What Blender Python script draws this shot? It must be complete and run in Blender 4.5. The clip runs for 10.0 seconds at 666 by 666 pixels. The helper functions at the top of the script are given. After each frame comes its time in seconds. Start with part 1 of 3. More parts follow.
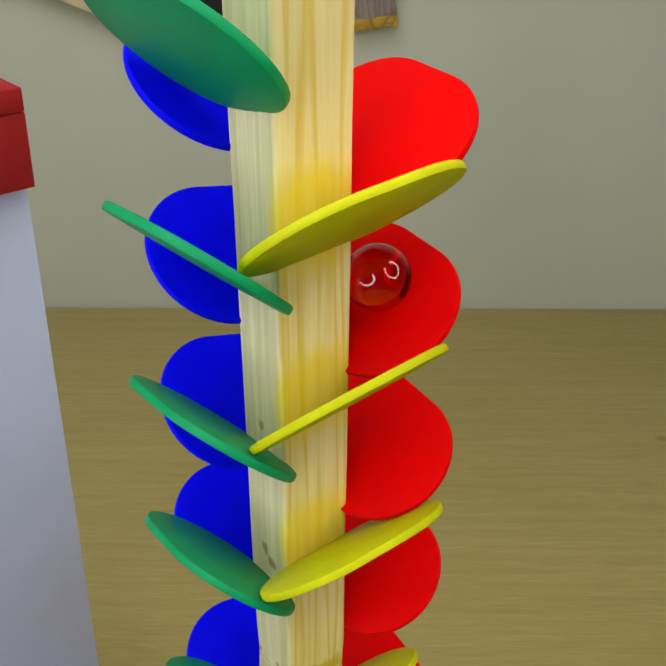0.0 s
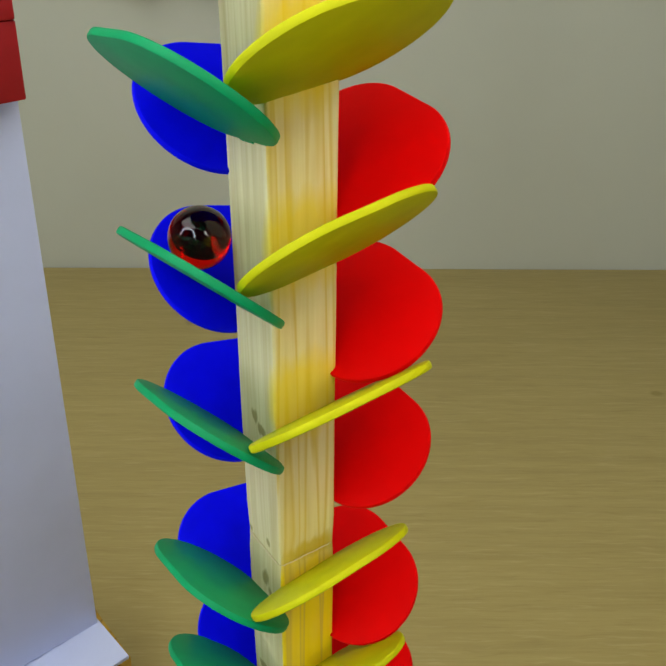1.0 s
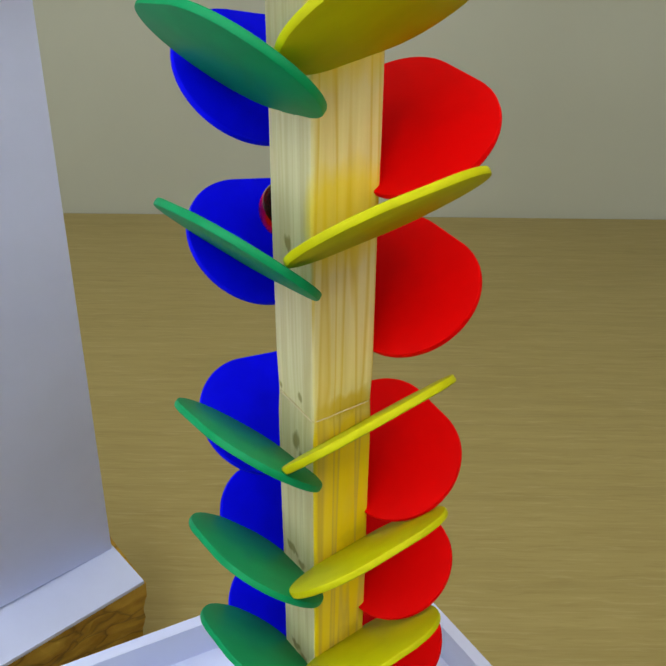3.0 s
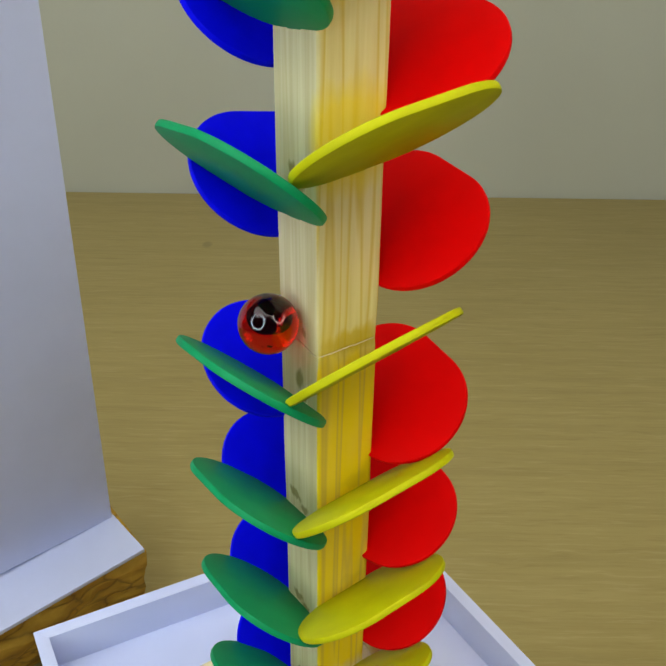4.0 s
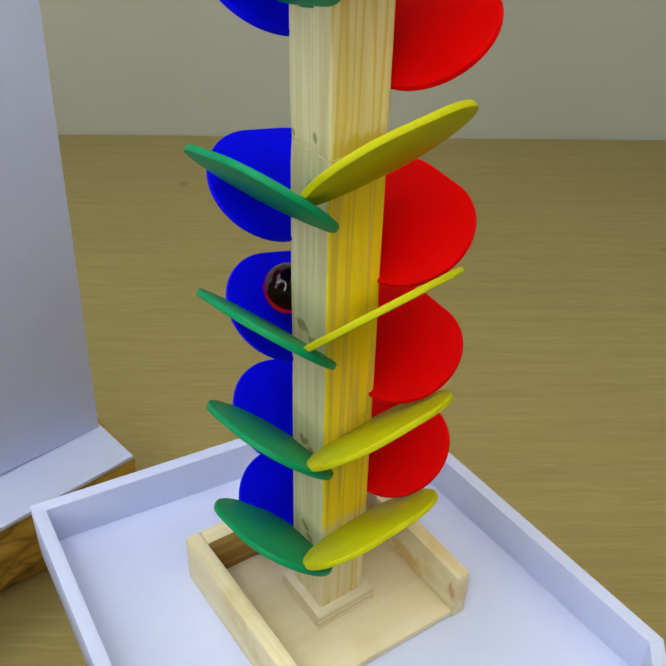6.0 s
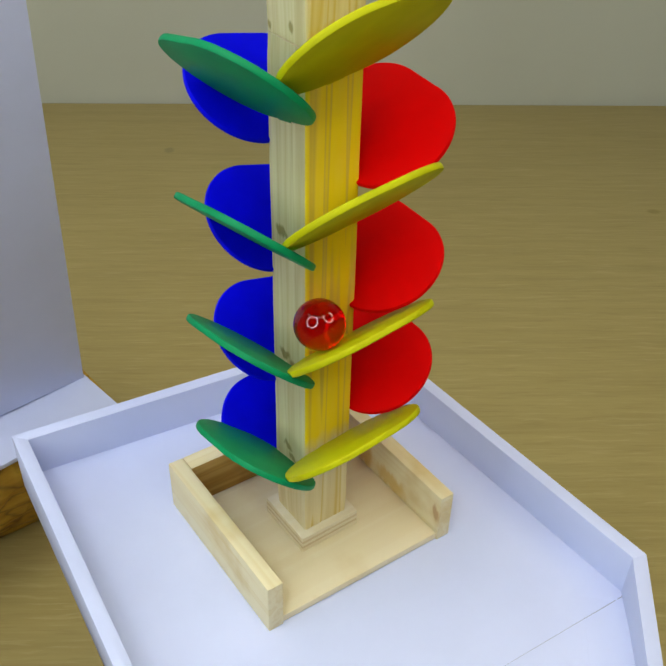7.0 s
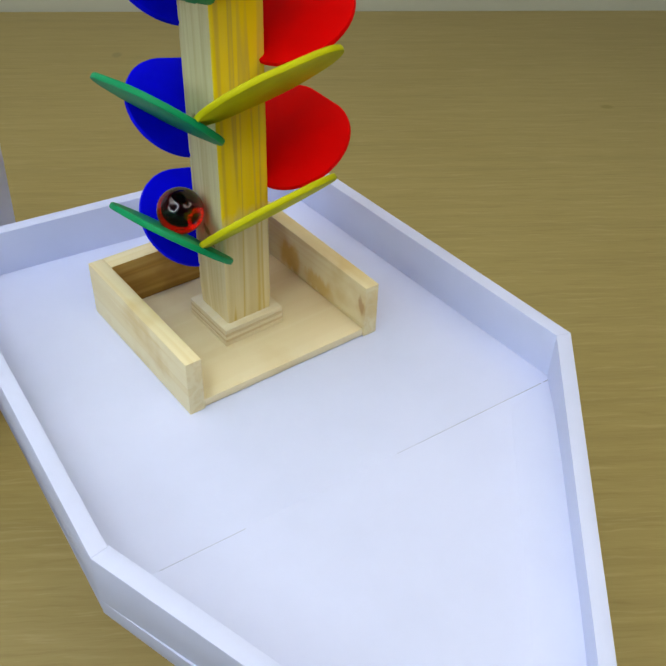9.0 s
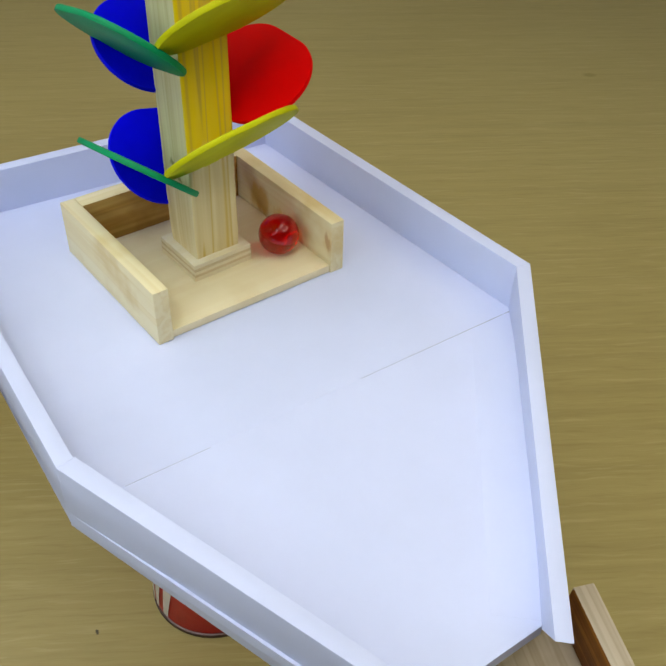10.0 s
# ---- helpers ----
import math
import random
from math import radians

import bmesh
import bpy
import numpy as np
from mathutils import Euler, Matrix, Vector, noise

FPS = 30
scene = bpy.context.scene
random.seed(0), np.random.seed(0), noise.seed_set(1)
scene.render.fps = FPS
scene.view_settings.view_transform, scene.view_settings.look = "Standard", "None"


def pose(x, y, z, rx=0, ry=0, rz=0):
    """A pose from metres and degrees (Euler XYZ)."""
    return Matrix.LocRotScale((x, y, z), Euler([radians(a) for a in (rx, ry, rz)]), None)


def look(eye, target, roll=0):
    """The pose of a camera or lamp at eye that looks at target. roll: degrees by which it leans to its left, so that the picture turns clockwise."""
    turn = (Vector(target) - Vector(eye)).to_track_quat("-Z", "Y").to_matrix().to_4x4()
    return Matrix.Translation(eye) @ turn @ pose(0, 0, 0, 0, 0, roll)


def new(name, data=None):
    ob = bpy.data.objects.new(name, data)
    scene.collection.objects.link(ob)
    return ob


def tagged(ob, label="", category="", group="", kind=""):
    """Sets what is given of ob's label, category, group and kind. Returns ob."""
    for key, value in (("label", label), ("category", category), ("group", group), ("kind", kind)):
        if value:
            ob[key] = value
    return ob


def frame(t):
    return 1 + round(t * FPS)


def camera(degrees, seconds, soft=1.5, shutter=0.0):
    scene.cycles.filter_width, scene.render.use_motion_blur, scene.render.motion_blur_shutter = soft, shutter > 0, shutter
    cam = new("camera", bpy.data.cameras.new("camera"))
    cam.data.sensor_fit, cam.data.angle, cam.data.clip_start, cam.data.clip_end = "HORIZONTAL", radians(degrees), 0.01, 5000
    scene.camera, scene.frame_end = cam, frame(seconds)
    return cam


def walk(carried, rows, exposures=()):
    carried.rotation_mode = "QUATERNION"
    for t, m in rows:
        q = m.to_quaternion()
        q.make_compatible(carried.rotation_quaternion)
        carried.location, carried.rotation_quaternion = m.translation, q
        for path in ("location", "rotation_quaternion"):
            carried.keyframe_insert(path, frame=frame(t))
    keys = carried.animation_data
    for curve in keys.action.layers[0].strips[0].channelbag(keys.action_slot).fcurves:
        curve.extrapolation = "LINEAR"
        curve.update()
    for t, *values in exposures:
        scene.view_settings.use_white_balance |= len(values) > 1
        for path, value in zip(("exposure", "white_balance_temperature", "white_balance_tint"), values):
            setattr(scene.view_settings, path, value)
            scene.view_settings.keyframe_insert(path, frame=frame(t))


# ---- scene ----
cam = camera(40.55, 10.0, soft=1.8)
# seconds, eye x y z, yaw, pitch, roll
PATH = [
    (0, -0.09252, -0.15885, 0.55644, -34.219, -31.564, 0.383),
    (0.5, -0.09727, -0.17010, 0.54194, -34.455, -32.069, 0.264),
    (1, -0.10009, -0.17452, 0.52708, -34.411, -32.644, 0.561),
    (1.5, -0.10288, -0.17355, 0.51336, -33.945, -33.033, 0.364),
    (2, -0.10356, -0.17118, 0.49894, -33.924, -33.226, 0.489),
    (2.5, -0.10471, -0.16915, 0.48637, -33.593, -33.628, 0.466),
    (4, -0.10900, -0.17345, 0.46032, -33.371, -34.622, 0.610),
    (4.5, -0.11586, -0.17584, 0.45080, -33.807, -34.549, 1.004),
    (5, -0.12066, -0.18034, 0.43963, -33.868, -34.572, 1.253),
    (5.5, -0.12750, -0.18321, 0.42892, -34.920, -35.433, 1.384),
    (7, -0.13763, -0.20174, 0.39716, -36.505, -36.983, 1.371),
    (7.5, -0.13893, -0.20896, 0.38092, -37.108, -37.848, 1.509),
    (8, -0.13892, -0.21997, 0.36324, -37.271, -38.707, 1.479),
    (8.5, -0.14072, -0.23005, 0.35008, -38.448, -39.364, 1.693),
    (9, -0.14267, -0.24375, 0.33964, -38.855, -39.481, 1.719),
    (9.5, -0.14426, -0.25689, 0.33352, -39.034, -39.974, 1.566),
    (10, -0.14564, -0.26763, 0.32897, -39.181, -40.278, 1.455),
]


def aim(x, y, z, yaw, pitch, roll):
    a, b = radians(yaw), radians(pitch)
    way = Vector((-math.sin(a) * math.cos(b), math.cos(a) * math.cos(b), math.sin(b)))
    return look((x, y, z), Vector((x, y, z)) + way, roll)


EXPOSURE = -0.32
walk(cam, [(t, aim(*row)) for t, *row in PATH], exposures=[(0, EXPOSURE), (10, EXPOSURE)])

# ---- world and lights ----
world = bpy.data.worlds.new("world")
world.use_nodes = True
world.node_tree.nodes["Background"].inputs[0].default_value = (0.8, 0.85, 1.0, 1)
world.node_tree.nodes["Background"].inputs[1].default_value = 0.03
scene.world = world
CEILING_POWER, RING_GLOW = 18.0, 6.9

TABLE = -0.12      # height of the tabletop; the tray's floor is at 0.10
FLOOR = TABLE - 0.74
CEIL = TABLE + 1.75
ROOM = Matrix.Rotation(radians(-33.7), 4, "Z")   # the room's own axes: x along the back wall, y towards it
WALL_Y = 0.9933


def lamp(name, size_x, size_y, power, m, colour=(1, 1, 1)):
    data = bpy.data.lights.new(name, "AREA")
    data.shape, data.size, data.size_y, data.energy, data.color = "RECTANGLE", size_x, size_y, power, colour
    ob = new(name, data)
    ob.matrix_world = m
    return ob


lamp("ceiling_light_lamp", 1.7, 1.1, CEILING_POWER, ROOM @ look((-0.45, -0.15, CEIL - 0.06), (-0.45, -0.14, 0)), (1.0, 0.99, 0.97))


# ---- materials ----
def material(name, rough=0.5, metal=0.0):
    m = bpy.data.materials.new(name)
    m.use_nodes = True
    b = m.node_tree.nodes["Principled BSDF"]
    b.inputs["Roughness"].default_value = rough
    b.inputs["Metallic"].default_value = metal
    return m, m.node_tree, b


def coords(nt, scale=(1, 1, 1), turn=(0, 0, 0)):
    tc = nt.nodes.new("ShaderNodeTexCoord")
    mp = nt.nodes.new("ShaderNodeMapping")
    mp.inputs["Scale"].default_value = scale
    mp.inputs["Rotation"].default_value = [radians(a) for a in turn]
    nt.links.new(tc.outputs["Object"], mp.inputs["Vector"])
    return mp.outputs["Vector"]


def ramp(nt, source, stops):
    r = nt.nodes.new("ShaderNodeValToRGB")
    e = r.color_ramp.elements
    while len(e) < len(stops):
        e.new(0.5)
    for el, (p, c) in zip(e, stops):
        el.position, el.color = p, (*c, 1)
    nt.links.new(source, r.inputs["Fac"])
    return r.outputs["Color"]


def mixed(nt, fac, a, b, mode="MIX"):
    m = nt.nodes.new("ShaderNodeMix")
    m.data_type, m.blend_type = "RGBA", mode
    for sock, v in ((m.inputs["Factor"], fac), (m.inputs["A"], a), (m.inputs["B"], b)):
        if isinstance(v, bpy.types.NodeSocket):
            nt.links.new(v, sock)
        elif isinstance(v, tuple):
            sock.default_value = (*v, 1)
        else:
            sock.default_value = v
    return m.outputs["Result"]


def relief(nt, b, height, strength, distance):
    n = nt.nodes.new("ShaderNodeBump")
    n.inputs["Strength"].default_value, n.inputs["Distance"].default_value = strength, distance
    nt.links.new(height, n.inputs["Height"])
    nt.links.new(n.outputs["Normal"], b.inputs["Normal"])


def noise_of(nt, vector, scale, detail=4, rough=0.55):
    n = nt.nodes.new("ShaderNodeTexNoise")
    n.inputs["Scale"].default_value, n.inputs["Detail"].default_value, n.inputs["Roughness"].default_value = scale, detail, rough
    nt.links.new(vector, n.inputs["Vector"])
    return n.outputs["Fac"]


def mat_paint(name, colour, spread=0.08, rough=0.55, gloss=0.14):
    """Painted wood: a little uneven, slightly orange-peeled."""
    m, nt, b = material(name, rough)
    v = coords(nt)
    b.inputs["Specular IOR Level"].default_value = gloss
    big = noise_of(nt, v, 45, 3)
    dark = tuple(c * (1 - spread) for c in colour)
    lite = tuple(min(1, c * (1 + spread)) for c in colour)
    nt.links.new(ramp(nt, big, [(0.35, dark), (0.65, lite)]), b.inputs["Base Color"])
    relief(nt, b, noise_of(nt, v, 900, 2), 0.12, 0.0004)
    return m


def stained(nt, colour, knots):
    """Stains, knots and painted bounce patches with frayed edges."""
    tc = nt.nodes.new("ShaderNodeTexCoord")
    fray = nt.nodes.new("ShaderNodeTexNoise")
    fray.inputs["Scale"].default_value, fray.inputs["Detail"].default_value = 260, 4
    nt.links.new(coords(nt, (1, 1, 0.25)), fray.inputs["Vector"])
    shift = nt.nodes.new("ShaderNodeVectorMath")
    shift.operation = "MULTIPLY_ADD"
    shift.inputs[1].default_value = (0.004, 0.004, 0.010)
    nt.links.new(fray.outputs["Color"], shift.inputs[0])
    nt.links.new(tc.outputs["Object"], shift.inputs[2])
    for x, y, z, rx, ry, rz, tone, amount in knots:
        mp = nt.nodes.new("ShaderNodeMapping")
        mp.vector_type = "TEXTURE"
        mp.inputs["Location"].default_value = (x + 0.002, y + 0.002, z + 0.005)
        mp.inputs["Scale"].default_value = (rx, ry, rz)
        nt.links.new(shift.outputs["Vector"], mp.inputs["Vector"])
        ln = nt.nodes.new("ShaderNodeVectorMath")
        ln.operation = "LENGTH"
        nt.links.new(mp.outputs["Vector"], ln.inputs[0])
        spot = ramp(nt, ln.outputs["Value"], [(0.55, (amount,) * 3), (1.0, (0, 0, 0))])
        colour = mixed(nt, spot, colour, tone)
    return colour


def mat_wood(name, pale, mid, dark, axis="Z", fine=420, rough=0.6, lines=0.55, groove=0.25, knots=()):
    """Wood with its grain along one axis of the object; knots: place, half-widths, tone and strength of stains and knots."""
    m, nt, b = material(name, rough)
    b.inputs["Specular IOR Level"].default_value = 0.25
    stretch = {"X": (0.03, 1, 1), "Y": (1, 0.03, 1), "Z": (1, 1, 0.03)}[axis]
    v = coords(nt, stretch)
    wide = noise_of(nt, v, fine * 0.5, 2, 0.45)
    thin = noise_of(nt, v, fine * 2.4, 4, 0.6)
    colour = ramp(nt, wide, [(0.36, mid), (0.5, pale), (0.64, mid)])
    late = ramp(nt, wide, [(0.36, (0, 0, 0)), (0.42, (1, 1, 1)), (0.46, (0, 0, 0)), (0.53, (0, 0, 0)), (0.58, (0.85, 0.85, 0.85)), (0.62, (0, 0, 0))])
    k = nt.nodes.new("ShaderNodeMath")
    k.operation = "MULTIPLY"
    k.inputs[1].default_value = lines
    nt.links.new(late, k.inputs[0])
    colour = mixed(nt, k.outputs[0], colour, dark)
    colour = mixed(nt, 0.24, colour, ramp(nt, thin, [(0.38, mid), (0.6, pale)]))
    blotch = noise_of(nt, coords(nt), 38, 3)
    stain = ramp(nt, blotch, [(0.52, (0, 0, 0)), (0.68, (0.55, 0.55, 0.55))])
    colour = mixed(nt, stain, colour, dark)
    if knots:
        colour = stained(nt, colour, knots)
    nt.links.new(colour, b.inputs["Base Color"])
    relief(nt, b, thin, groove, 0.0006)
    return m


def mat_post():
    """Pale pine post; its yellow side has varnish and the petals' bounce light in its colour below the joint and shows
    ochre growth rings.
    """
    m, nt, b = material("pine_post", 0.55)
    b.inputs["Specular IOR Level"].default_value = 0.25

    def times(a, k):
        n = nt.nodes.new("ShaderNodeMath")
        n.operation = "MULTIPLY"
        for sock, v in zip(n.inputs, (a, k)):
            if isinstance(v, bpy.types.NodeSocket):
                nt.links.new(v, sock)
            else:
                sock.default_value = v
        return n.outputs[0]

    v = coords(nt, (1, 1, 0.035))
    wide = noise_of(nt, v, 150, 2, 0.5)
    ring = noise_of(nt, coords(nt, (1, 1, 0.022)), 165, 1.0, 0.4)
    thin = noise_of(nt, v, 900, 4, 0.6)
    xyz = nt.nodes.new("ShaderNodeSeparateXYZ")
    tc = nt.nodes.new("ShaderNodeTexCoord")
    nt.links.new(tc.outputs["Object"], xyz.inputs[0])
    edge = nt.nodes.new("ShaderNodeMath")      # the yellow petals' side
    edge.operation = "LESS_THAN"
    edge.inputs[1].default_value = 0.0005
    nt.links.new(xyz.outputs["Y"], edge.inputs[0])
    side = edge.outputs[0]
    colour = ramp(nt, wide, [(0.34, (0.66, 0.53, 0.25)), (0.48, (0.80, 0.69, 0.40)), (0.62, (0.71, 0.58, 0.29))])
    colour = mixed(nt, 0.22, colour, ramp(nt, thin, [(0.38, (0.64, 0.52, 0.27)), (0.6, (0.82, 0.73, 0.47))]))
    # yellow light bounced off the petals, painted over their whole side
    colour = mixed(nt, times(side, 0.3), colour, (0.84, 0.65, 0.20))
    # lower half: soaked-in varnish and yellow bounce from the petals, painted as one colour
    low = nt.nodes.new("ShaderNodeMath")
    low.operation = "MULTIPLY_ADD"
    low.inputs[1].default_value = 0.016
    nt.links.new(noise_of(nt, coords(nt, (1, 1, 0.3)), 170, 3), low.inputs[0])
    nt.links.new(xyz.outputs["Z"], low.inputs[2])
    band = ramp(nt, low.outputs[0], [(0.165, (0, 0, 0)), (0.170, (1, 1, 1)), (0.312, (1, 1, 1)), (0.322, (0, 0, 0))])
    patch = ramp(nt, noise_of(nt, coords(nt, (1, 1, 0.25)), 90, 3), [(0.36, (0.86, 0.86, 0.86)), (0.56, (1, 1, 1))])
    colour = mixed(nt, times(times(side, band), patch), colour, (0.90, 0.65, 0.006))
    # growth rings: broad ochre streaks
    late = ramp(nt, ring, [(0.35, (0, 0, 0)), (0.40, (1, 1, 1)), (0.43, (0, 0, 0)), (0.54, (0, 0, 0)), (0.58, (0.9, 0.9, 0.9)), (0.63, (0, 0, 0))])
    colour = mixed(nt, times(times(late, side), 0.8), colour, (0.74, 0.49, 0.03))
    colour = mixed(nt, times(late, 0.34), colour, (0.56, 0.42, 0.16))
    colour = stained(nt, colour, POST_MARKS)
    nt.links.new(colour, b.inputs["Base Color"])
    relief(nt, b, thin, 0.1, 0.0006)
    return m


def mat_board(name, colour, rough=0.6):
    """White foam board: paper faces with faint marks."""
    m, nt, b = material(name, rough)
    v = coords(nt)
    marks = noise_of(nt, v, 14, 5, 0.6)
    nt.links.new(ramp(nt, marks, [(0.3, tuple(c * 0.94 for c in colour)), (0.6, colour)]), b.inputs["Base Color"])
    relief(nt, b, noise_of(nt, v, 300, 3), 0.06, 0.0004)
    return m


def mat_table():
    m, nt, b = material("oak_laminate", 0.42)
    v = coords(nt, (0.035, 1, 1))
    wide = noise_of(nt, v, 95, 4, 0.6)
    thin = noise_of(nt, v, 460, 5, 0.7)
    bend = nt.nodes.new("ShaderNodeVectorMath")
    bend.operation = "MULTIPLY_ADD"
    bend.inputs[1].default_value = (0, 0.007, 0)
    ripple = nt.nodes.new("ShaderNodeTexNoise")
    ripple.inputs["Scale"].default_value, ripple.inputs["Detail"].default_value = 45, 2
    nt.links.new(coords(nt, (0.6, 1, 1)), ripple.inputs["Vector"])
    nt.links.new(ripple.outputs["Color"], bend.inputs[0])
    nt.links.new(coords(nt, (0.07, 1, 1)), bend.inputs[2])
    pore = noise_of(nt, bend.outputs["Vector"], 330, 3, 0.6)
    colour = ramp(nt, wide, [(0.3, (0.39, 0.305, 0.104)), (0.5, (0.44, 0.347, 0.120)), (0.7, (0.48, 0.386, 0.142))])
    colour = mixed(nt, 0.24, colour, ramp(nt, thin, [(0.36, (0.355, 0.272, 0.085)), (0.6, (0.50, 0.40, 0.155))]))
    big = noise_of(nt, coords(nt), 5, 3)
    colour = mixed(nt, 0.25, colour, ramp(nt, big, [(0.35, (0.365, 0.285, 0.08)), (0.65, (0.43, 0.345, 0.108))]))
    # oak pores: short dark streaks with pale ones between them
    colour = mixed(nt, ramp(nt, pore, [(0.56, (0, 0, 0)), (0.70, (0.25, 0.25, 0.25))]), colour, (0.27, 0.19, 0.05))
    colour = mixed(nt, ramp(nt, pore, [(0.30, (0.30, 0.30, 0.30)), (0.44, (0, 0, 0))]), colour, (0.60, 0.50, 0.24))
    top = TABLE - FLOOR
    colour = stained(nt, colour, [(-0.0716, -0.0226, top, 0.0015, 0.0015, 0.02, (0.05, 0.04, 0.02), 0.9), (0.417, 0.676, top, 0.010, 0.006, 0.02, (0.26, 0.20, 0.03), 0.6),
                                  (-0.1675, 0.837, top, 0.008, 0.010, 0.02, (0.22, 0.18, 0.07), 0.5)])
    nt.links.new(colour, b.inputs["Base Color"])
    relief(nt, b, thin, 0.06, 0.0006)
    return m


def mat_wall(name, colour):
    m, nt, b = material(name, 0.85)
    v = coords(nt)
    big = noise_of(nt, v, 3, 3)
    nt.links.new(ramp(nt, big, [(0.35, tuple(c * 0.95 for c in colour)), (0.65, colour)]), b.inputs["Base Color"])
    relief(nt, b, noise_of(nt, v, 220, 3), 0.15, 0.001)
    return m


def mat_bark():
    m, nt, b = material("bark", 0.85)
    v = coords(nt, (0.7, 1, 1))
    vor = nt.nodes.new("ShaderNodeTexVoronoi")
    vor.feature = "DISTANCE_TO_EDGE"
    vor.inputs["Scale"].default_value = 42
    warp = nt.nodes.new("ShaderNodeTexNoise")
    warp.inputs["Scale"].default_value = 30
    nt.links.new(v, warp.inputs["Vector"])
    w = nt.nodes.new("ShaderNodeMix")
    w.data_type = "VECTOR"
    w.inputs["Factor"].default_value = 0.06
    nt.links.new(v, w.inputs["A"])
    nt.links.new(warp.outputs["Color"], w.inputs["B"])
    nt.links.new(w.outputs["Result"], vor.inputs["Vector"])
    crack = ramp(nt, vor.outputs["Distance"], [(0.0, (0.045, 0.02, 0.003)), (0.08, (0.46, 0.26, 0.02)), (0.5, (0.64, 0.40, 0.04))])
    tone = ramp(nt, noise_of(nt, v, 60, 5), [(0.35, (0.36, 0.19, 0.02)), (0.65, (0.70, 0.46, 0.07))])
    nt.links.new(mixed(nt, 0.5, crack, tone), b.inputs["Base Color"])
    relief(nt, b, vor.outputs["Distance"], 0.6, 0.006)
    return m


def mat_glass(name, colour):
    m, nt, b = material(name, 0.0)
    b.inputs["Base Color"].default_value = (*colour, 1)
    b.inputs["Transmission Weight"].default_value = 1.0
    b.inputs["IOR"].default_value = 1.5
    return m


def mat_plain(name, colour, rough=0.5, metal=0.0):
    m, nt, b = material(name, rough, metal)
    n = noise_of(nt, coords(nt), 60, 4)
    nt.links.new(ramp(nt, n, [(0.35, tuple(c * 0.88 for c in colour)), (0.65, colour)]), b.inputs["Base Color"])
    return m


def mat_glow(name, colour, strength):
    m, nt, b = material(name, 0.5)
    b.inputs["Emission Color"].default_value = (*colour, 1)
    b.inputs["Emission Strength"].default_value = strength
    return m


BROWN, STAIN_BOUNCE = (0.28, 0.19, 0.03), (0.84, 0.61, 0.010)
POST_MARKS = [(0, y, z, 0.003, ry, rz, BROWN, 0.75) for y, z, ry, rz in (
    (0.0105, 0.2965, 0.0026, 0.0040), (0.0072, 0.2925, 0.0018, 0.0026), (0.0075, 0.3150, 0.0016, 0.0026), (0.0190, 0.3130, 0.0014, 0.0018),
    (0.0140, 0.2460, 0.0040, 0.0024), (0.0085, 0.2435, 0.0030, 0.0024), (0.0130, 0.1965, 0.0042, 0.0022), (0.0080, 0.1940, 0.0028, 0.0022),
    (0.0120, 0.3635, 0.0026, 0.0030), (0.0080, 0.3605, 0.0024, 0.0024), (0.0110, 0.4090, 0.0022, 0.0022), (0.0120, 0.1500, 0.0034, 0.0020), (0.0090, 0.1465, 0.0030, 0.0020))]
# varnish stain plus painted bounce light above the upper yellow petals, and glue at the joint
POST_MARKS += [(0.010, 0, z + 0.008, 0.020, 0.0050, 0.0170, STAIN_BOUNCE, 0.75) for z in (0.4631, 0.4138, 0.3651)]
POST_MARKS += [(0.012, 0, 0.3120, 0.011, 0.0035, 0.0050, (0.64, 0.43, 0.015), 0.75), (0.014, 0, 0.2565, 0.006, 0.0035, 0.0035, BROWN, 0.10), (0.014, 0, 0.2085, 0.006, 0.0035, 0.0035, BROWN, 0.10)]
PINE = mat_post()
PINE_X = mat_wood("pine_rail_x", (0.83, 0.73, 0.45), (0.80, 0.68, 0.37), (0.66, 0.48, 0.18), "X", 260, groove=0.1, lines=0.3)
RAIL_MARKS = [(0.081, 0.050, 0.011, 0.005, 0.010, 0.009, (0.70, 0.44, 0.07), 0.7), (0.081, 0.030, 0.008, 0.005, 0.012, 0.006, (0.70, 0.44, 0.07), 0.6),
              (0.0815, 0.0, 0.014, 0.0009, 0.003, 0.0050, (0.50, 0.26, 0.10), 0.7)]
PINE_Y = mat_wood("pine_rail_y", (0.83, 0.73, 0.45), (0.80, 0.68, 0.37), (0.66, 0.48, 0.18), "Y", 260, groove=0.1, lines=0.3, knots=RAIL_MARKS)
PINE_BACK = mat_wood("stained_pine_rail", (0.62, 0.38, 0.10), (0.50, 0.27, 0.05), (0.26, 0.11, 0.02), "X", 260, groove=0.1, lines=0.4)
PLY = mat_wood("birch_ply", (0.81, 0.71, 0.46), (0.79, 0.68, 0.42), (0.72, 0.58, 0.31), "X", 200, groove=0.06, lines=0.15)
PLY_PALE = mat_wood("pale_ply_layer", (0.84, 0.76, 0.55), (0.82, 0.72, 0.48), (0.74, 0.62, 0.38), "X", 300, groove=0.06, lines=0.15)
PLY_DARK = mat_wood("end_grain_ply_layer", (0.74, 0.62, 0.39), (0.69, 0.56, 0.33), (0.60, 0.47, 0.25), "X", 300, groove=0.06, lines=0.15)
GREEN = mat_paint("green_paint", (0.002, 0.29, 0.095), rough=0.5, gloss=0.18)
YELLOW = mat_paint("yellow_paint", (0.56, 0.56, 0.002))
BLUE = mat_paint("blue_paint", (0.0005, 0.001, 0.90), gloss=0.07)
RED = mat_paint("red_paint", (0.80, 0.0005, 0.0005), spread=0.04, gloss=0.05)
BOARD = mat_board("white_foam_board", (0.63, 0.68, 0.89))
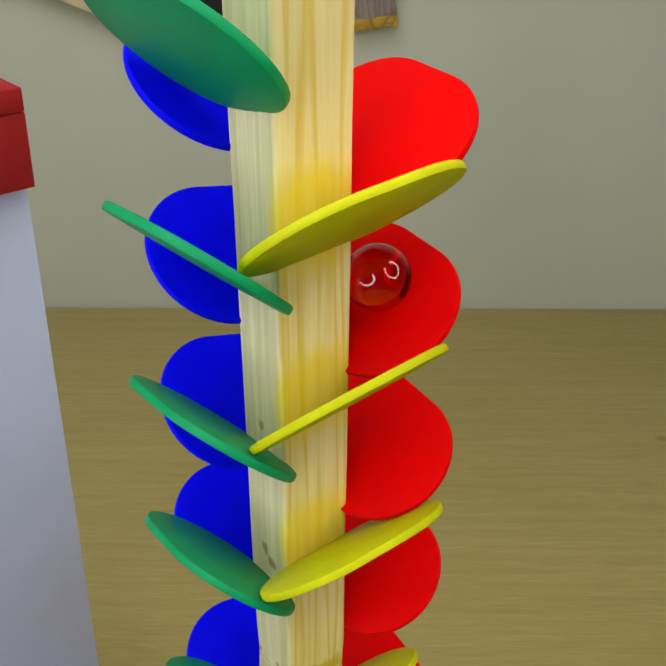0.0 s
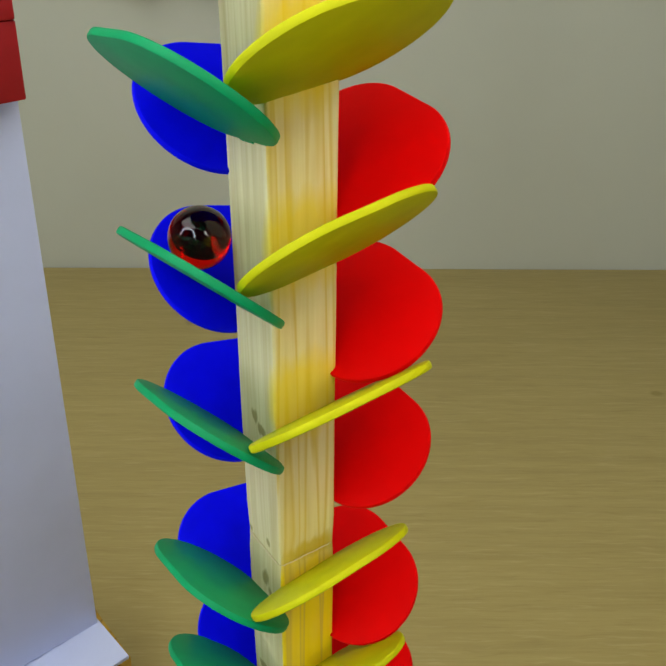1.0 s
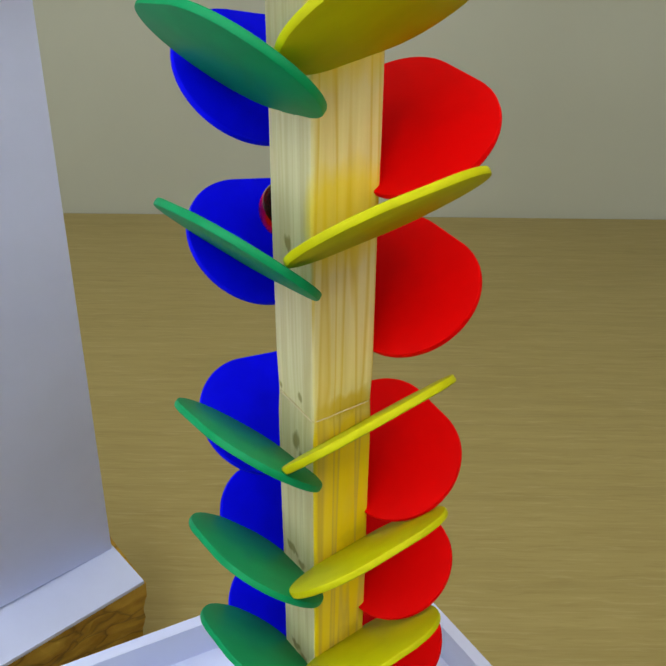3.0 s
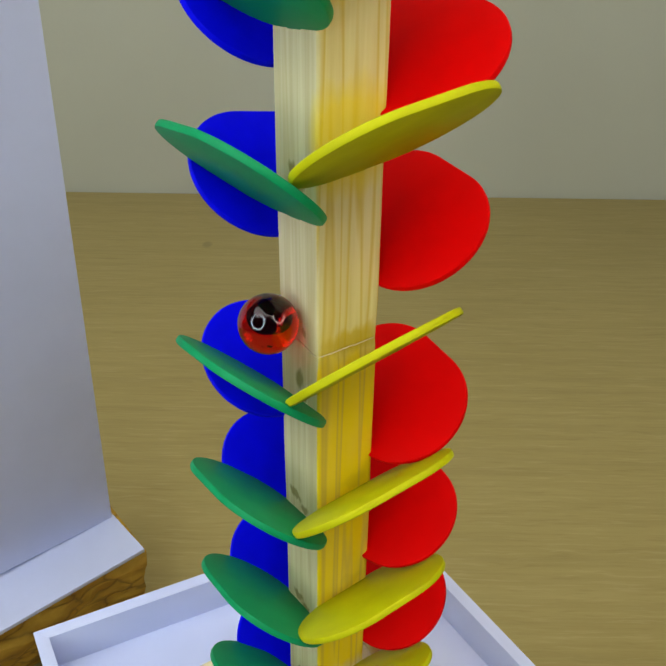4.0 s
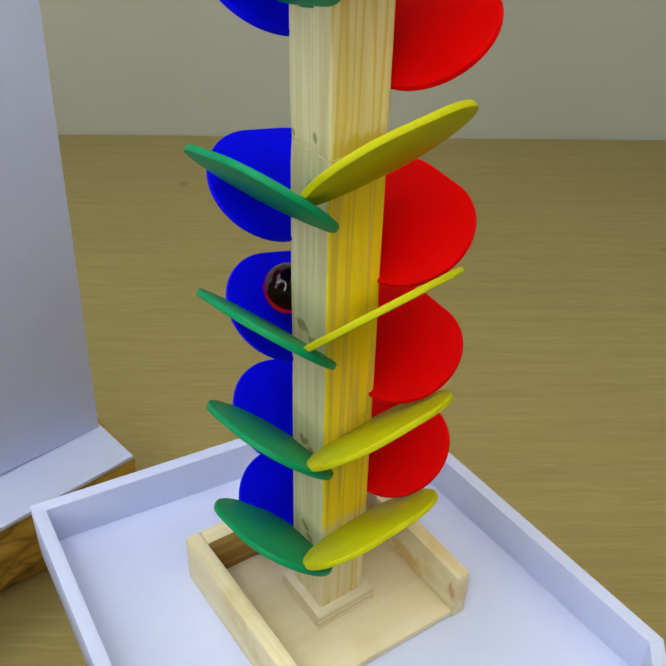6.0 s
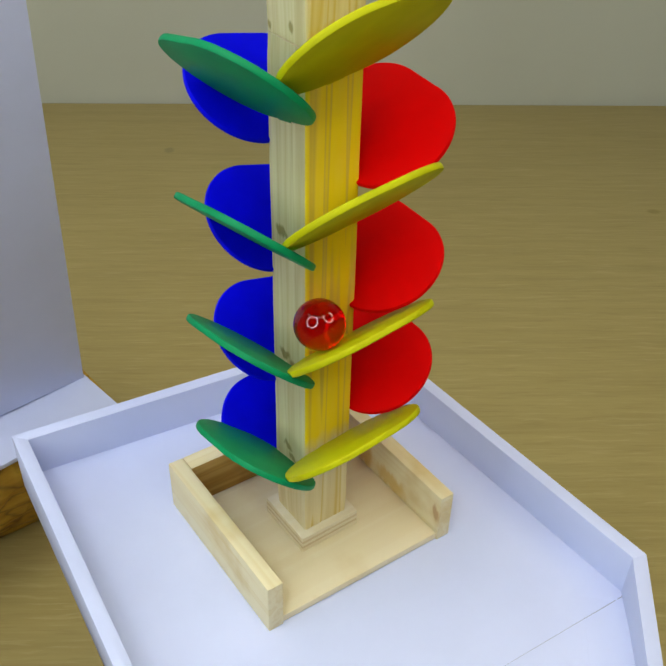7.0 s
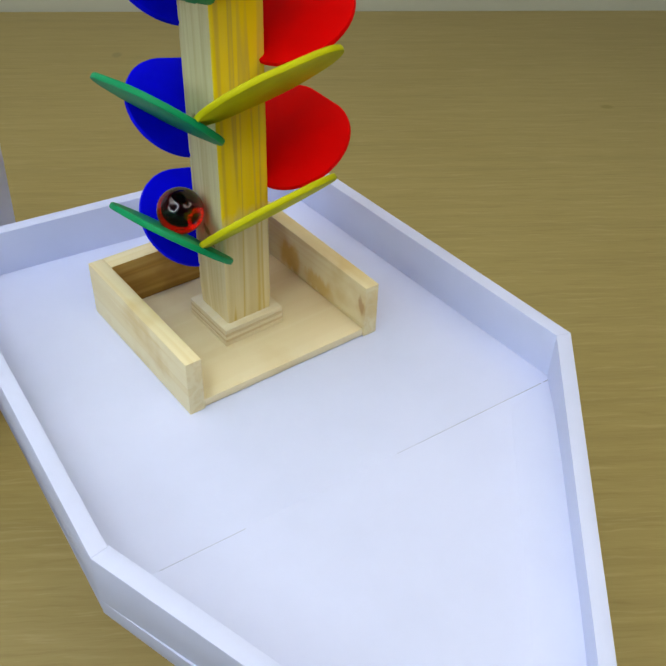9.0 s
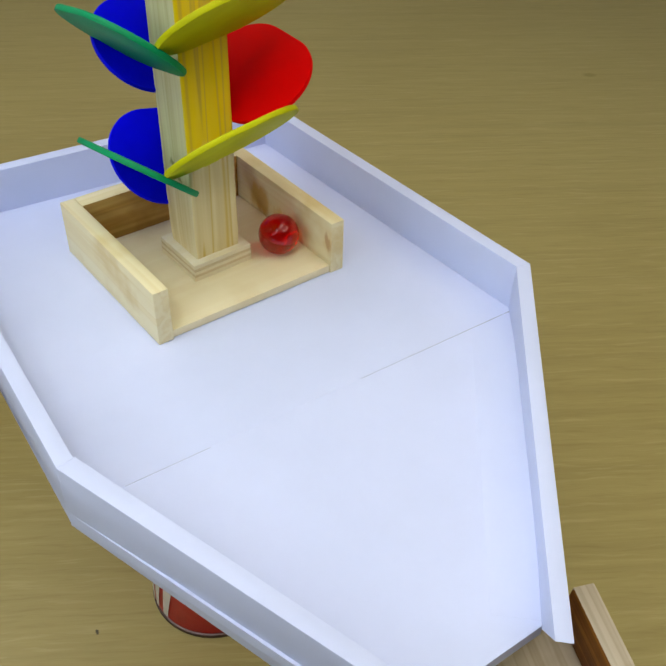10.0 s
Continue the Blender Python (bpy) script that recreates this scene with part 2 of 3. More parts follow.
CREASE = mat_plain("grey_crease", (0.42, 0.45, 0.55), 0.8)
OAK = mat_table()
WALL = mat_wall("wall_paint", (0.66, 0.69, 0.57))
# unseen ceiling and walls, coloured dark to keep the marble's reflections and fill low
CEILING = mat_wall("ceiling_paint", (0.45, 0.45, 0.44))
UNSEEN_DARK_WALL = mat_wall("unseen_dark_wall", (0.20, 0.20, 0.19))
CARPET = mat_wall("grey_floor", (0.16, 0.15, 0.14))
BARK = mat_bark()
GLASS_RED = mat_glass("red_glass", (0.80, 0.002, 0.001))
TIN_RED = mat_plain("red_print", (0.66, 0.010, 0.012), 0.4)
TIN_PALE = mat_plain("pale_print", (0.74, 0.68, 0.62), 0.35)
STEEL = mat_plain("tin_steel", (0.16, 0.11, 0.10), 0.5, 1.0)
CARD_RED = mat_plain("red_card", (0.38, 0.002, 0.004), 0.7)
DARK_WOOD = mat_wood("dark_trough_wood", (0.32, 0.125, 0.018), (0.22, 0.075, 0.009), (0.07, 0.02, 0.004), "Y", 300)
TROUGH = mat_wood("trough_wood", (0.52, 0.44, 0.32), (0.45, 0.37, 0.25), (0.34, 0.26, 0.16), "Y", 300)
PLAQUE = mat_wood("weathered_slice", (0.36, 0.30, 0.27), (0.27, 0.21, 0.18), (0.14, 0.09, 0.06), "Z", 500)
GLOW_COOL = mat_glow("cool_ring_glow", (0.80, 0.90, 1.0), RING_GLOW * 1.5)
GLOW_WARM = mat_glow("warm_ring_glow", (1.0, 0.95, 0.82), RING_GLOW * 1.3)
BLACK = mat_plain("black_plastic", (0.012, 0.012, 0.013), 0.4)


# ---- mesh tools ----
def linked(name, bm, mat, parent=None, m=None, smooth=None):
    bmesh.ops.recalc_face_normals(bm, faces=bm.faces)
    me = bpy.data.meshes.new(name)
    bm.to_mesh(me)
    bm.free()
    for one in (mat if isinstance(mat, (list, tuple)) else [mat]):
        me.materials.append(one)
    ob = new(name, me)
    if smooth:
        for p in me.polygons:
            p.use_smooth = True
        me.set_sharp_from_angle(angle=radians(smooth))
    if m is not None:
        ob.matrix_world = m
    if parent:
        ob.parent = parent
    return ob


def part(name, bm, mat, parent, label="", m=None, smooth=40):
    ob = linked(name, bm, mat, parent, m, smooth)
    return tagged(ob, label) if label else ob


def box(x0, x1, y0, y1, z0, z1, bevel=0.0, seg=2):
    bm = bmesh.new()
    bmesh.ops.create_cube(bm, size=1)
    for v in bm.verts:
        v.co = ((x0 + x1) / 2 + v.co.x * (x1 - x0), (y0 + y1) / 2 + v.co.y * (y1 - y0), (z0 + z1) / 2 + v.co.z * (z1 - z0))
    if bevel:
        bmesh.ops.bevel(bm, geom=bm.edges[:], offset=bevel, segments=seg, affect="EDGES", profile=0.5)
    return bm


def prism(points, z0, z1, bevel=0.0):
    """A flat slab over a plan; z0 and z1 may be functions of x, y."""
    bm = bmesh.new()
    f0 = z0 if callable(z0) else (lambda x, y: z0)
    f1 = z1 if callable(z1) else (lambda x, y: z1)
    lo = [bm.verts.new((x, y, f0(x, y))) for x, y in points]
    hi = [bm.verts.new((x, y, f1(x, y))) for x, y in points]
    bm.faces.new(lo[::-1])
    bm.faces.new(hi)
    n = len(points)
    for i in range(n):
        bm.faces.new((lo[i], lo[(i + 1) % n], hi[(i + 1) % n], hi[i]))
    if bevel:
        bmesh.ops.recalc_face_normals(bm, faces=bm.faces)
        bmesh.ops.bevel(bm, geom=bm.edges[:], offset=bevel, segments=2, affect="EDGES", profile=0.5)
    return bm


def lathe(profile, n=48):
    """A turned body from (radius, z) pairs."""
    bm = bmesh.new()
    rings = []
    for r, z in profile:
        if r < 1e-6:
            rings.append([bm.verts.new((0, 0, z))])
        else:
            rings.append([bm.verts.new((r * math.cos(2 * math.pi * i / n), r * math.sin(2 * math.pi * i / n), z)) for i in range(n)])
    for a, b in zip(rings, rings[1:]):
        for i in range(n):
            j = (i + 1) % n
            if len(a) == 1 and len(b) > 1:
                bm.faces.new((a[0], b[i], b[j]))
            elif len(b) == 1 and len(a) > 1:
                bm.faces.new((a[i], a[j], b[0]))
            elif len(a) > 1:
                bm.faces.new((a[i], a[j], b[j], b[i]))
    return bm


def thing(name, label, category, m=None, group=""):
    ob = new(name)
    ob.empty_display_size = 0.02
    if m is not None:
        ob.matrix_world = m
    return tagged(ob, label, category, group)


# ---- the room ----
def room():
    x0, x1, y0 = -1.7, 1.9, -1.9
    t = 0.1
    def slab(name, a, mat=WALL):
        return tagged(linked(name, box(*a), mat, m=ROOM), kind="structure")
    slab("wall_north", (x0 - t, x1 + t, WALL_Y, WALL_Y + t, FLOOR, CEIL))
    slab("wall_south", (x0 - t, x1 + t, y0 - t, y0, FLOOR, CEIL), UNSEEN_DARK_WALL)
    slab("wall_west", (x0 - t, x0, y0, WALL_Y, FLOOR, CEIL), UNSEEN_DARK_WALL)
    slab("wall_east", (x1, x1 + t, y0, WALL_Y, FLOOR, CEIL), UNSEEN_DARK_WALL)
    tagged(linked("floor", box(x0 - t, x1 + t, y0 - t, WALL_Y + t, FLOOR - t, FLOOR), CARPET, m=ROOM), kind="structure")
    tagged(linked("ceiling", box(x0 - t, x1 + t, y0 - t, WALL_Y + t, CEIL, CEIL + t), CEILING, m=ROOM), kind="structure")


def table():
    ob = thing("table", "long oak laminate table with fine grain against the wall", "table", ROOM @ pose(0, 0, FLOOR))
    h = TABLE - FLOOR
    part("tabletop", box(-1.5, 1.6, -0.62, WALL_Y - 0.003, h - 0.03, h, 0.003), OAK, ob)
    for x in (-1.4, 1.5):
        for y in (-0.54, WALL_Y - 0.09):
            part("leg", box(x - 0.03, x + 0.03, y - 0.03, y + 0.03, 0, h - 0.03, 0.003), OAK, ob)


def ceiling_light():
    ob = thing("ceiling_light", "flat white ceiling light over the table", "ceiling light", ROOM @ pose(-0.45, -0.15, CEIL))
    part("frame", box(-0.9, 0.9, -0.6, 0.6, -0.045, 0, 0.004), BOARD, ob)


# ---- the toy tower ----
W = 0.0209           # side of the square post
FACES = {            # middle of the face, way of travel, outward
    "yellow": ((W / 2, 0), (-1, 0), (0, -1)),
    "green": ((0, W / 2), (0, 1), (-1, 0)),
    "blue": ((W / 2, W), (1, 0), (0, 1)),
    "red": ((W, W / 2), (0, -1), (1, 0)),
}
# height at the middle of the face, slope along the way of travel, lean outwards, shift along and outwards in the slot
PETALS = {
    "yellow": [(0.4631, 5.7, 42.1, -0.0007, -0.0018), (0.4138, 7.7, 45.6, -0.0014, -0.0006), (0.3651, 5.3, 41.8, -0.0011, 0.0007),
        (0.3006, 8.5, 46.5, 0.0002, 0.0007), (0.2499, 6.7, 44.8, -0.0003, 0.0015), (0.2023, 7.1, 40.6, -0.0017, -0.0001),
        (0.1550, 7.0, 42.2, 0.0006, 0.0024)],
    "green": [(0.4965, 11.9, 45.7, -0.0002, -0.0002), (0.4495, 9.3, 42.6, -0.0013, 0.0011), (0.4006, 10.4, 43.8, 0.0001, -0.0000),
        (0.3510, 11.9, 44.6, 0.0013, 0.0007), (0.2869, 11.8, 42.7, 0.0004, 0.0010), (0.2386, 11.2, 41.7, 0.0005, 0.0004),
        (0.1911, 10.9, 41.6, 0.0014, -0.0003), (0.1428, 11.9, 39.7, -0.0001, -0.0001)],
    "blue": [(0.4807, 17.5, 33.2, -0.0019, 0.0000), (0.4356, 10.5, 37.0, -0.0001, -0.0005), (0.3847, 14.0, 38.5, -0.0020, 0.0013),
        (0.3381, 11.7, 35.6, -0.0010, 0.0003), (0.2741, 9.8, 34.0, -0.0015, -0.0001), (0.2257, 13.7, 36.9, 0.0006, -0.0005),
        (0.1770, 12.3, 37.1, 0.0012, -0.0006), (0.1281, 12.1, 43.0, 0.0002, -0.0004)],
    "red": [(0.4721, 1.9, 35.4, -0.0002, -0.0004), (0.4261, 3.7, 35.5, -0.0006, -0.0011), (0.3791, 4.1, 31.7, 0.0010, -0.0016),
        (0.3273, 2.8, 34.3, -0.0002, 0.0007), (0.2651, 5.9, 33.7, -0.0000, -0.0009), (0.2186, 3.5, 29.0, 0.0015, -0.0018),
        (0.1687, 2.1, 30.8, 0.0002, 0.0002)],
}
PAINT = {"yellow": YELLOW, "green": GREEN, "blue": BLUE, "red": RED}
PETAL_T = 0.0023


def petal_mesh(name, mat):
    """A flat disc with straight sides, round ends and softened rims; x along the way of travel, y outwards."""
    straight, r, cu, cv = 0.0068, 0.02085, -0.0017, 0.0198
    bm = bmesh.new()
    k = 80
    rings = []
    h, soft = PETAL_T / 2, 0.0006
    for inset, z in ((soft, -h), (soft * 0.3, -h + soft * 0.3), (0, -h + soft), (0, h - soft), (soft * 0.3, h - soft * 0.3), (soft, h)):
        ring = []
        for i in range(k):
            c, w = math.cos(2 * math.pi * (i + 0.5) / k), math.sin(2 * math.pi * (i + 0.5) / k)
            ring.append(bm.verts.new((cu + math.copysign(straight, c) + (r - inset) * c, cv + (r - inset) * w, z)))
        rings.append(ring)
    for p, q in zip(rings, rings[1:]):
        for i in range(k):
            bm.faces.new((p[i], p[(i + 1) % k], q[(i + 1) % k], q[i]))
    bm.faces.new(rings[0][::-1])
    bm.faces.new(rings[-1])
    tongue = bmesh.ops.create_cube(bm, size=1)["verts"]     # sits in the post's slot
    for v in tongue:
        v.co = (v.co.x * 0.006, -0.0015 + v.co.y * 0.007, v.co.z * (PETAL_T - 0.0003))
    bmesh.ops.recalc_face_normals(bm, faces=bm.faces)
    me = bpy.data.meshes.new(name)
    bm.to_mesh(me)
    bm.free()
    me.materials.append(mat)
    for p in me.polygons:
        p.use_smooth = True
    me.set_sharp_from_angle(angle=radians(35))
    return me


def petal_pose(face, z, slope, lean, along, out):
    o, u, v = FACES[face]
    al, be = radians(slope), radians(lean)
    u, v, up = Vector((*u, 0)), Vector((*v, 0)), Vector((0, 0, 1))
    e1 = math.cos(al) * u - math.sin(al) * up
    e2 = math.cos(be) * v + math.sin(be) * (math.cos(al) * up + math.sin(al) * u)
    e3 = e1.cross(e2)
    m = Matrix((e1, e2, e3)).transposed().to_4x4()
    m.translation = Vector((*o, z)) + along * e1 + out * e2
    return m


def post_mesh(z0, z1, seed):
    """A square post with rounded corners and shallow weathered ribs along its grain."""
    bm = bmesh.new()
    half, r, plan = W / 2, 0.0011, []
    for q in range(4):
        turn = Matrix.Rotation(q * math.pi / 2, 2)
        for i in range(33):
            u = -half + r + (W - 2 * r) * i / 32
            edge = min(1.0, min(u + half, half - u) / 0.003)
            dip = 0.00042 * edge * max(0.0, noise.noise((u * 240, q * 7.3, seed)) + 0.15)
            plan.append(turn @ Vector((u, -half + dip)))
        for k in range(1, 5):
            a = -math.pi / 2 + k * math.pi / 10
            plan.append(turn @ Vector((half - r + r * math.cos(a), -half + r + r * math.sin(a))))
    n, levels = len(plan), 24
    rings = []
    for j in range(levels + 1):
        z = z0 + (z1 - z0) * j / levels
        ease = 0.9995 - 0.03 * (1 if j in (0, levels) else 0)
        sway = 0.00012 * noise.noise((z * 40, seed, 1.7))
        rings.append([bm.verts.new((half + p.x * ease + sway, half + p.y * ease - sway, z)) for p in plan])
    for a, b in zip(rings, rings[1:]):
        for i in range(n):
            bm.faces.new((a[i], a[(i + 1) % n], b[(i + 1) % n], b[i]))
    bm.faces.new(rings[0][::-1])
    bm.faces.new(rings[-1])
    return bm


BOX = pose(-0.0331, -0.0244, 0.1004, 0, 0, -0.2)    # front corner of the base box
BOX_W, BOX_D, BOX_H = 0.0879, 0.0780, 0.0247


def tower():
    ob = thing("marble_tower", "tall pine marble tower with green, yellow, red and blue petals", "marble run", pose(W / 2, W / 2, 0.1))
    inv = ob.matrix_world.inverted()
    def put(name, bm, mat, label="", m=None, smooth=40):
        return part(name, bm, mat, ob, label, inv @ (m or Matrix.Identity(4)), smooth)
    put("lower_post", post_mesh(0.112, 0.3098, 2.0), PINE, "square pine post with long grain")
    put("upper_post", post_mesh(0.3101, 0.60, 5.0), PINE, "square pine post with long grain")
    bm = bmesh.new()
    loop = []
    for i in range(96):
        q, u = divmod(i, 24)
        c = Matrix.Rotation(q * math.pi / 2, 2) @ Vector((-W / 2 + 0.0016 + (W - 0.0032) * u / 23, -W / 2 - 0.00002))
        dz = 0.0004 * noise.noise((i * 0.37, 3.1, 0))
        out = c.normalized() * (0.00008 + 0.00016 * noise.noise((i * 0.6, 0, 8)))
        hgt = 0.00016 + 0.0002 * noise.noise((i * 0.45, 5, 2))
        loop.append([bm.verts.new((W / 2 + p.x, W / 2 + p.y, 0.30995 + z)) for p, z in ((c * 0.985, dz - hgt), (c + out, dz), (c * 0.985, dz + hgt))])
    for i in range(96):
        a, b = loop[i], loop[(i + 1) % 96]
        for k in (0, 1):
            bm.faces.new((a[k], b[k], b[k + 1], a[k + 1]))
    put("glue_bead", bm, PLY_DARK, "pale dried glue along the joint")
    plinth = put("plinth", box(-0.0032, W + 0.0034, -0.0029, W + 0.0034, 0.1101, 0.1122, 0.0004), PLY_PALE, "small square plywood plinth")
    for k, (z0, z1) in enumerate(((0.104, 0.1061), (0.1062, 0.1074), (0.1075, 0.1087), (0.1088, 0.1100))):
        d = 0.00012 * (k % 2)
        part("ply_layer", box(-0.0032 + d, W + 0.0034 - d, -0.0029 + d, W + 0.0034 - d, z0, z1), PLY_DARK if k % 2 else PLY_PALE, plinth)
    def skew(bm):
        """The box was glued together slightly out of square."""
        for v in bm.verts:
            v.co.y -= 0.028 * v.co.x
        return bm
    put("base_board", skew(box(0.0065, BOX_W - 0.0065, 0.0006, BOX_D - 0.008, 0.0003, 0.004, 0.0004)), PLY, "pale plywood base board", BOX)
    for nm, a, mt in (("side_rail", (0, 0.0065, 0, BOX_D, 0, BOX_H), PINE_Y), ("side_rail", (BOX_W - 0.0065, BOX_W, 0, BOX_D, 0, BOX_H), PINE_Y),
                      ("back_rail", (0.0066, BOX_W - 0.0066, BOX_D - 0.008, BOX_D, 0, BOX_H), PINE_X)):
        rail = put(nm, skew(box(*a, 0.0004)), [mt, PINE_BACK] if nm == "back_rail" else mt, "", BOX)
        if nm == "back_rail":
            for p in rail.data.polygons:
                p.material_index = 1 if p.normal.y < -0.9 else 0
    for face, rows in PETALS.items():
        me = petal_mesh(face + "_petal", PAINT[face])
        for row in rows:
            p = new(face + "_petal", me)
            p.parent = ob
            p.matrix_world = ob.matrix_world @ (inv @ petal_pose(face, *row))
            tagged(p, face + " painted oval wooden petal")
    return ob


# ---- the white tray ----
TRAY_Z = 0.1004
LT, BK, RT, LC = (-0.0798, 0.1112), (0.0966, 0.0872), (0.0977, -0.0912), (-0.0962, -0.0770)
OUT_L, OUT_R = (-0.0540, -0.1860), (0.0050, -0.1895)
END_L, END_R = (-0.0500, -0.1960), (0.0003, -0.2030)


def funnel_z(x, y, fall=0.24):
    """The funnel's floor falls from the fold towards the outlet."""
    a, b = Vector(LC), Vector(RT)
    n = Vector((b.y - a.y, a.x - b.x)).normalized()
    d = max(0.0, (Vector((x, y)) - a).dot(n))
    return TRAY_Z - fall * d


def tray():
    ob = thing("tray", "white foam board tray with a sloping funnel outlet", "tray", pose(0, 0, 0.095))
    inv = ob.matrix_world.inverted()
    def put(name, bm, label=""):
        return part(name, bm, BOARD, ob, label, inv)
    put("floor_panel", prism([LT, LC, RT, BK], TRAY_Z - 0.005, TRAY_Z))
    put("funnel_panel", prism([LC, OUT_L, OUT_R, RT], lambda x, y: funnel_z(x, y, 0.19) - 0.005, lambda x, y: funnel_z(x, y, 0.19) - 0.00002))
    a, b = Vector(RT), Vector(LC)
    n = Vector((b.y - a.y, a.x - b.x)).normalized() * -0.0004
    for f0, f1, w in ((0.03, 0.13, 1.2), (0.13, 0.30, 0.6), (0.30, 0.42, 0.3), (0.74, 0.90, 0.35)):
        p, q = a.lerp(b, f0), a.lerp(b, f1)
        part("crease", prism([tuple(p), tuple(q), tuple(q + n * w * 0.6), tuple(p + n * w)], TRAY_Z - 0.0002, TRAY_Z + 0.00006), CREASE, ob, "thin grey crease", inv)
    H, T = 0.0208, 0.0057
    rim = [END_R, RT, BK, LT, LC, END_L]
    inner = []
    for i, c in enumerate(rim):
        c = Vector(c)
        sides = []
        for p, q in ((rim[i - 1], rim[i]), (rim[i], rim[(i + 1) % 6])):
            w = (Vector(q) - Vector(p)).normalized()
            sides.append((c + Vector((-w.y, w.x)) * T, w))
        (a, u), (b, w) = sides
        if i == 0:
            inner.append(b)
        elif i == 5:
            inner.append(a)
        else:       # the corner where the two inner faces meet
            d = b - a
            inner.append(a + u * ((d.x * w.y - d.y * w.x) / (u.x * w.y - u.y * w.x)))
    # a folded paper strip eases the funnel's floor into its side
    a, b = Vector(inner[1]).lerp(Vector(inner[0]), 0.02), Vector(inner[0]).lerp(Vector(inner[1]), 0.10)
    u = (b - a).normalized()
    n = Vector((u.y, -u.x))
    wide, rise = 0.0160, 0.0045
    def strip_top(x, y):
        d = max(0.0, (Vector((x, y)) - a).dot(n))
        f = (Vector((x, y)) - a).dot(u) / (b - a).length
        return funnel_z(x, y, 0.19) + 0.00006 + rise * max(0.0, 1 - d / wide) ** 1.4 * min(1.0, max(0.0, 6 * f), max(0.0, 6 * (1 - f)))
    bm = bmesh.new()
    rows = []
    for f in range(9):
        base = a.lerp(b, f / 8)
        rows.append([(base + n * wide * g / 6) for g in range(7)])
    grid = [[bm.verts.new((p.x, p.y, strip_top(p.x, p.y))) for p in row] for row in rows]
    for p, q in zip(grid, grid[1:]):
        for k in range(6):
            bm.faces.new((p[k], p[k + 1], q[k + 1], q[k]))
    skirt = bmesh.ops.extrude_face_region(bm, geom=bm.faces[:])["geom"]
    for v in skirt:
        if isinstance(v, bmesh.types.BMVert):
            v.co.z -= 0.0006
    put("paper_fillet", bm, "bent white paper strip along the funnel side")
    for i in range(5):
        plan = [tuple(rim[i]), tuple(rim[i + 1]), tuple(inner[i + 1]), tuple(inner[i])]
        if i in (0, 4):
            bm = prism(plan, lambda x, y: funnel_z(x, y) - 0.0066, lambda x, y: funnel_z(x, y) + H - 0.0001, 0.0001)
            end, start = (Vector(rim[0]), Vector(rim[1])) if i == 0 else (Vector(rim[5]), Vector(rim[4]))
            back = (start - end).normalized() * 0.020
            for v in bm.verts:      # the outer end is cut back below
                if (v.co.xy - end).length < 0.012 and v.co.z < funnel_z(v.co.x, v.co.y) + H / 2:
                    v.co += Vector((back.x, back.y, 0.0048))
            if i == 4:      # this side leans inwards
                w = (end - start).normalized()
                for v in bm.verts:
                    if v.co.z > funnel_z(v.co.x, v.co.y) + H / 2:
                        v.co += Vector((-w.y, w.x, 0)) * 0.0026 * min(1.0, (v.co.xy - start).length / 0.02)
            put("funnel_side", bm)
        else:
            drop = (lambda x, y: TRAY_Z - 0.001 - 0.010 * min(1.0, (y - LC[1]) / 0.08)) if i == 3 else TRAY_Z - 0.006
            put("side_panel", prism(plan, drop, TRAY_Z + H, 0.0001))


def tin_can(m):
    ob = thing("tin_can", "red printed tin can with pale curved stripes on the table", "tin can", m, "stacked tin cans")
    r, h = 0.0368, 0.107
    part("body", lathe([(r - 0.001, 0.004), (r - 0.0006, 0.0045), (r - 0.0006, h - 0.0045), (r - 0.001, h - 0.004)]), TIN_RED, ob)
    for z0 in (0.0, h - 0.004):
        part("rim", lathe([(0, z0 + 0.002), (r - 0.003, z0 + 0.002), (r - 0.002, z0), (r, z0 + 0.0008), (r, z0 + 0.0032), (r - 0.0012, z0 + 0.004), (0, z0 + 0.0035)]), STEEL, ob, "steel rim")
    for k, (a0, w) in enumerate(((166, 5), (174, 8), (187, 10))):
        bm = bmesh.new()
        pairs = []
        for i in range(25):
            f = i / 24
            z = 0.006 + f * (h - 0.012)
            mid = radians(a0 + 20 * f * f + 22 * f)
            half = radians(w * (0.25 + 0.75 * math.sin(math.pi * (0.15 + 0.8 * f)))) / 2
            pairs.append([bm.verts.new(((r - 0.0002) * math.cos(mid + s * half), (r - 0.0002) * math.sin(mid + s * half), z)) for s in (-1, 0, 1)])
        for p, q in zip(pairs, pairs[1:]):
            for i in (0, 1):
                bm.faces.new((p[i], p[i + 1], q[i + 1], q[i]))
        part("stripe", bm, TIN_PALE, ob, "pale printed stripe")
    return ob


def trough():
    """A wooden trough under the outlet, running away downhill."""
    ob = thing("wooden_trough", "wooden marble trough under the tray outlet", "marble run", pose(-0.0020, -0.1800, 0.050, 7, 0, -23))
    part("floor_board", box(-0.030, 0.030, -0.28, 0.012, -0.006, 0.0, 0.0006), TROUGH, ob)
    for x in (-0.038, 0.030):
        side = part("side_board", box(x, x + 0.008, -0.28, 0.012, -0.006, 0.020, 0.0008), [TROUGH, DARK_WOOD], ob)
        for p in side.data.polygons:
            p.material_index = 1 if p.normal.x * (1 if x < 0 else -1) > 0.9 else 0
    prop = thing("wooden_prop", "plain wooden prop under the trough", "block", pose(-0.049, -0.290, TABLE, 0, 0, -23))
    part("block", box(-0.02, 0.02, -0.015, 0.015, 0, 0.150, 0.001), TROUGH, prop)


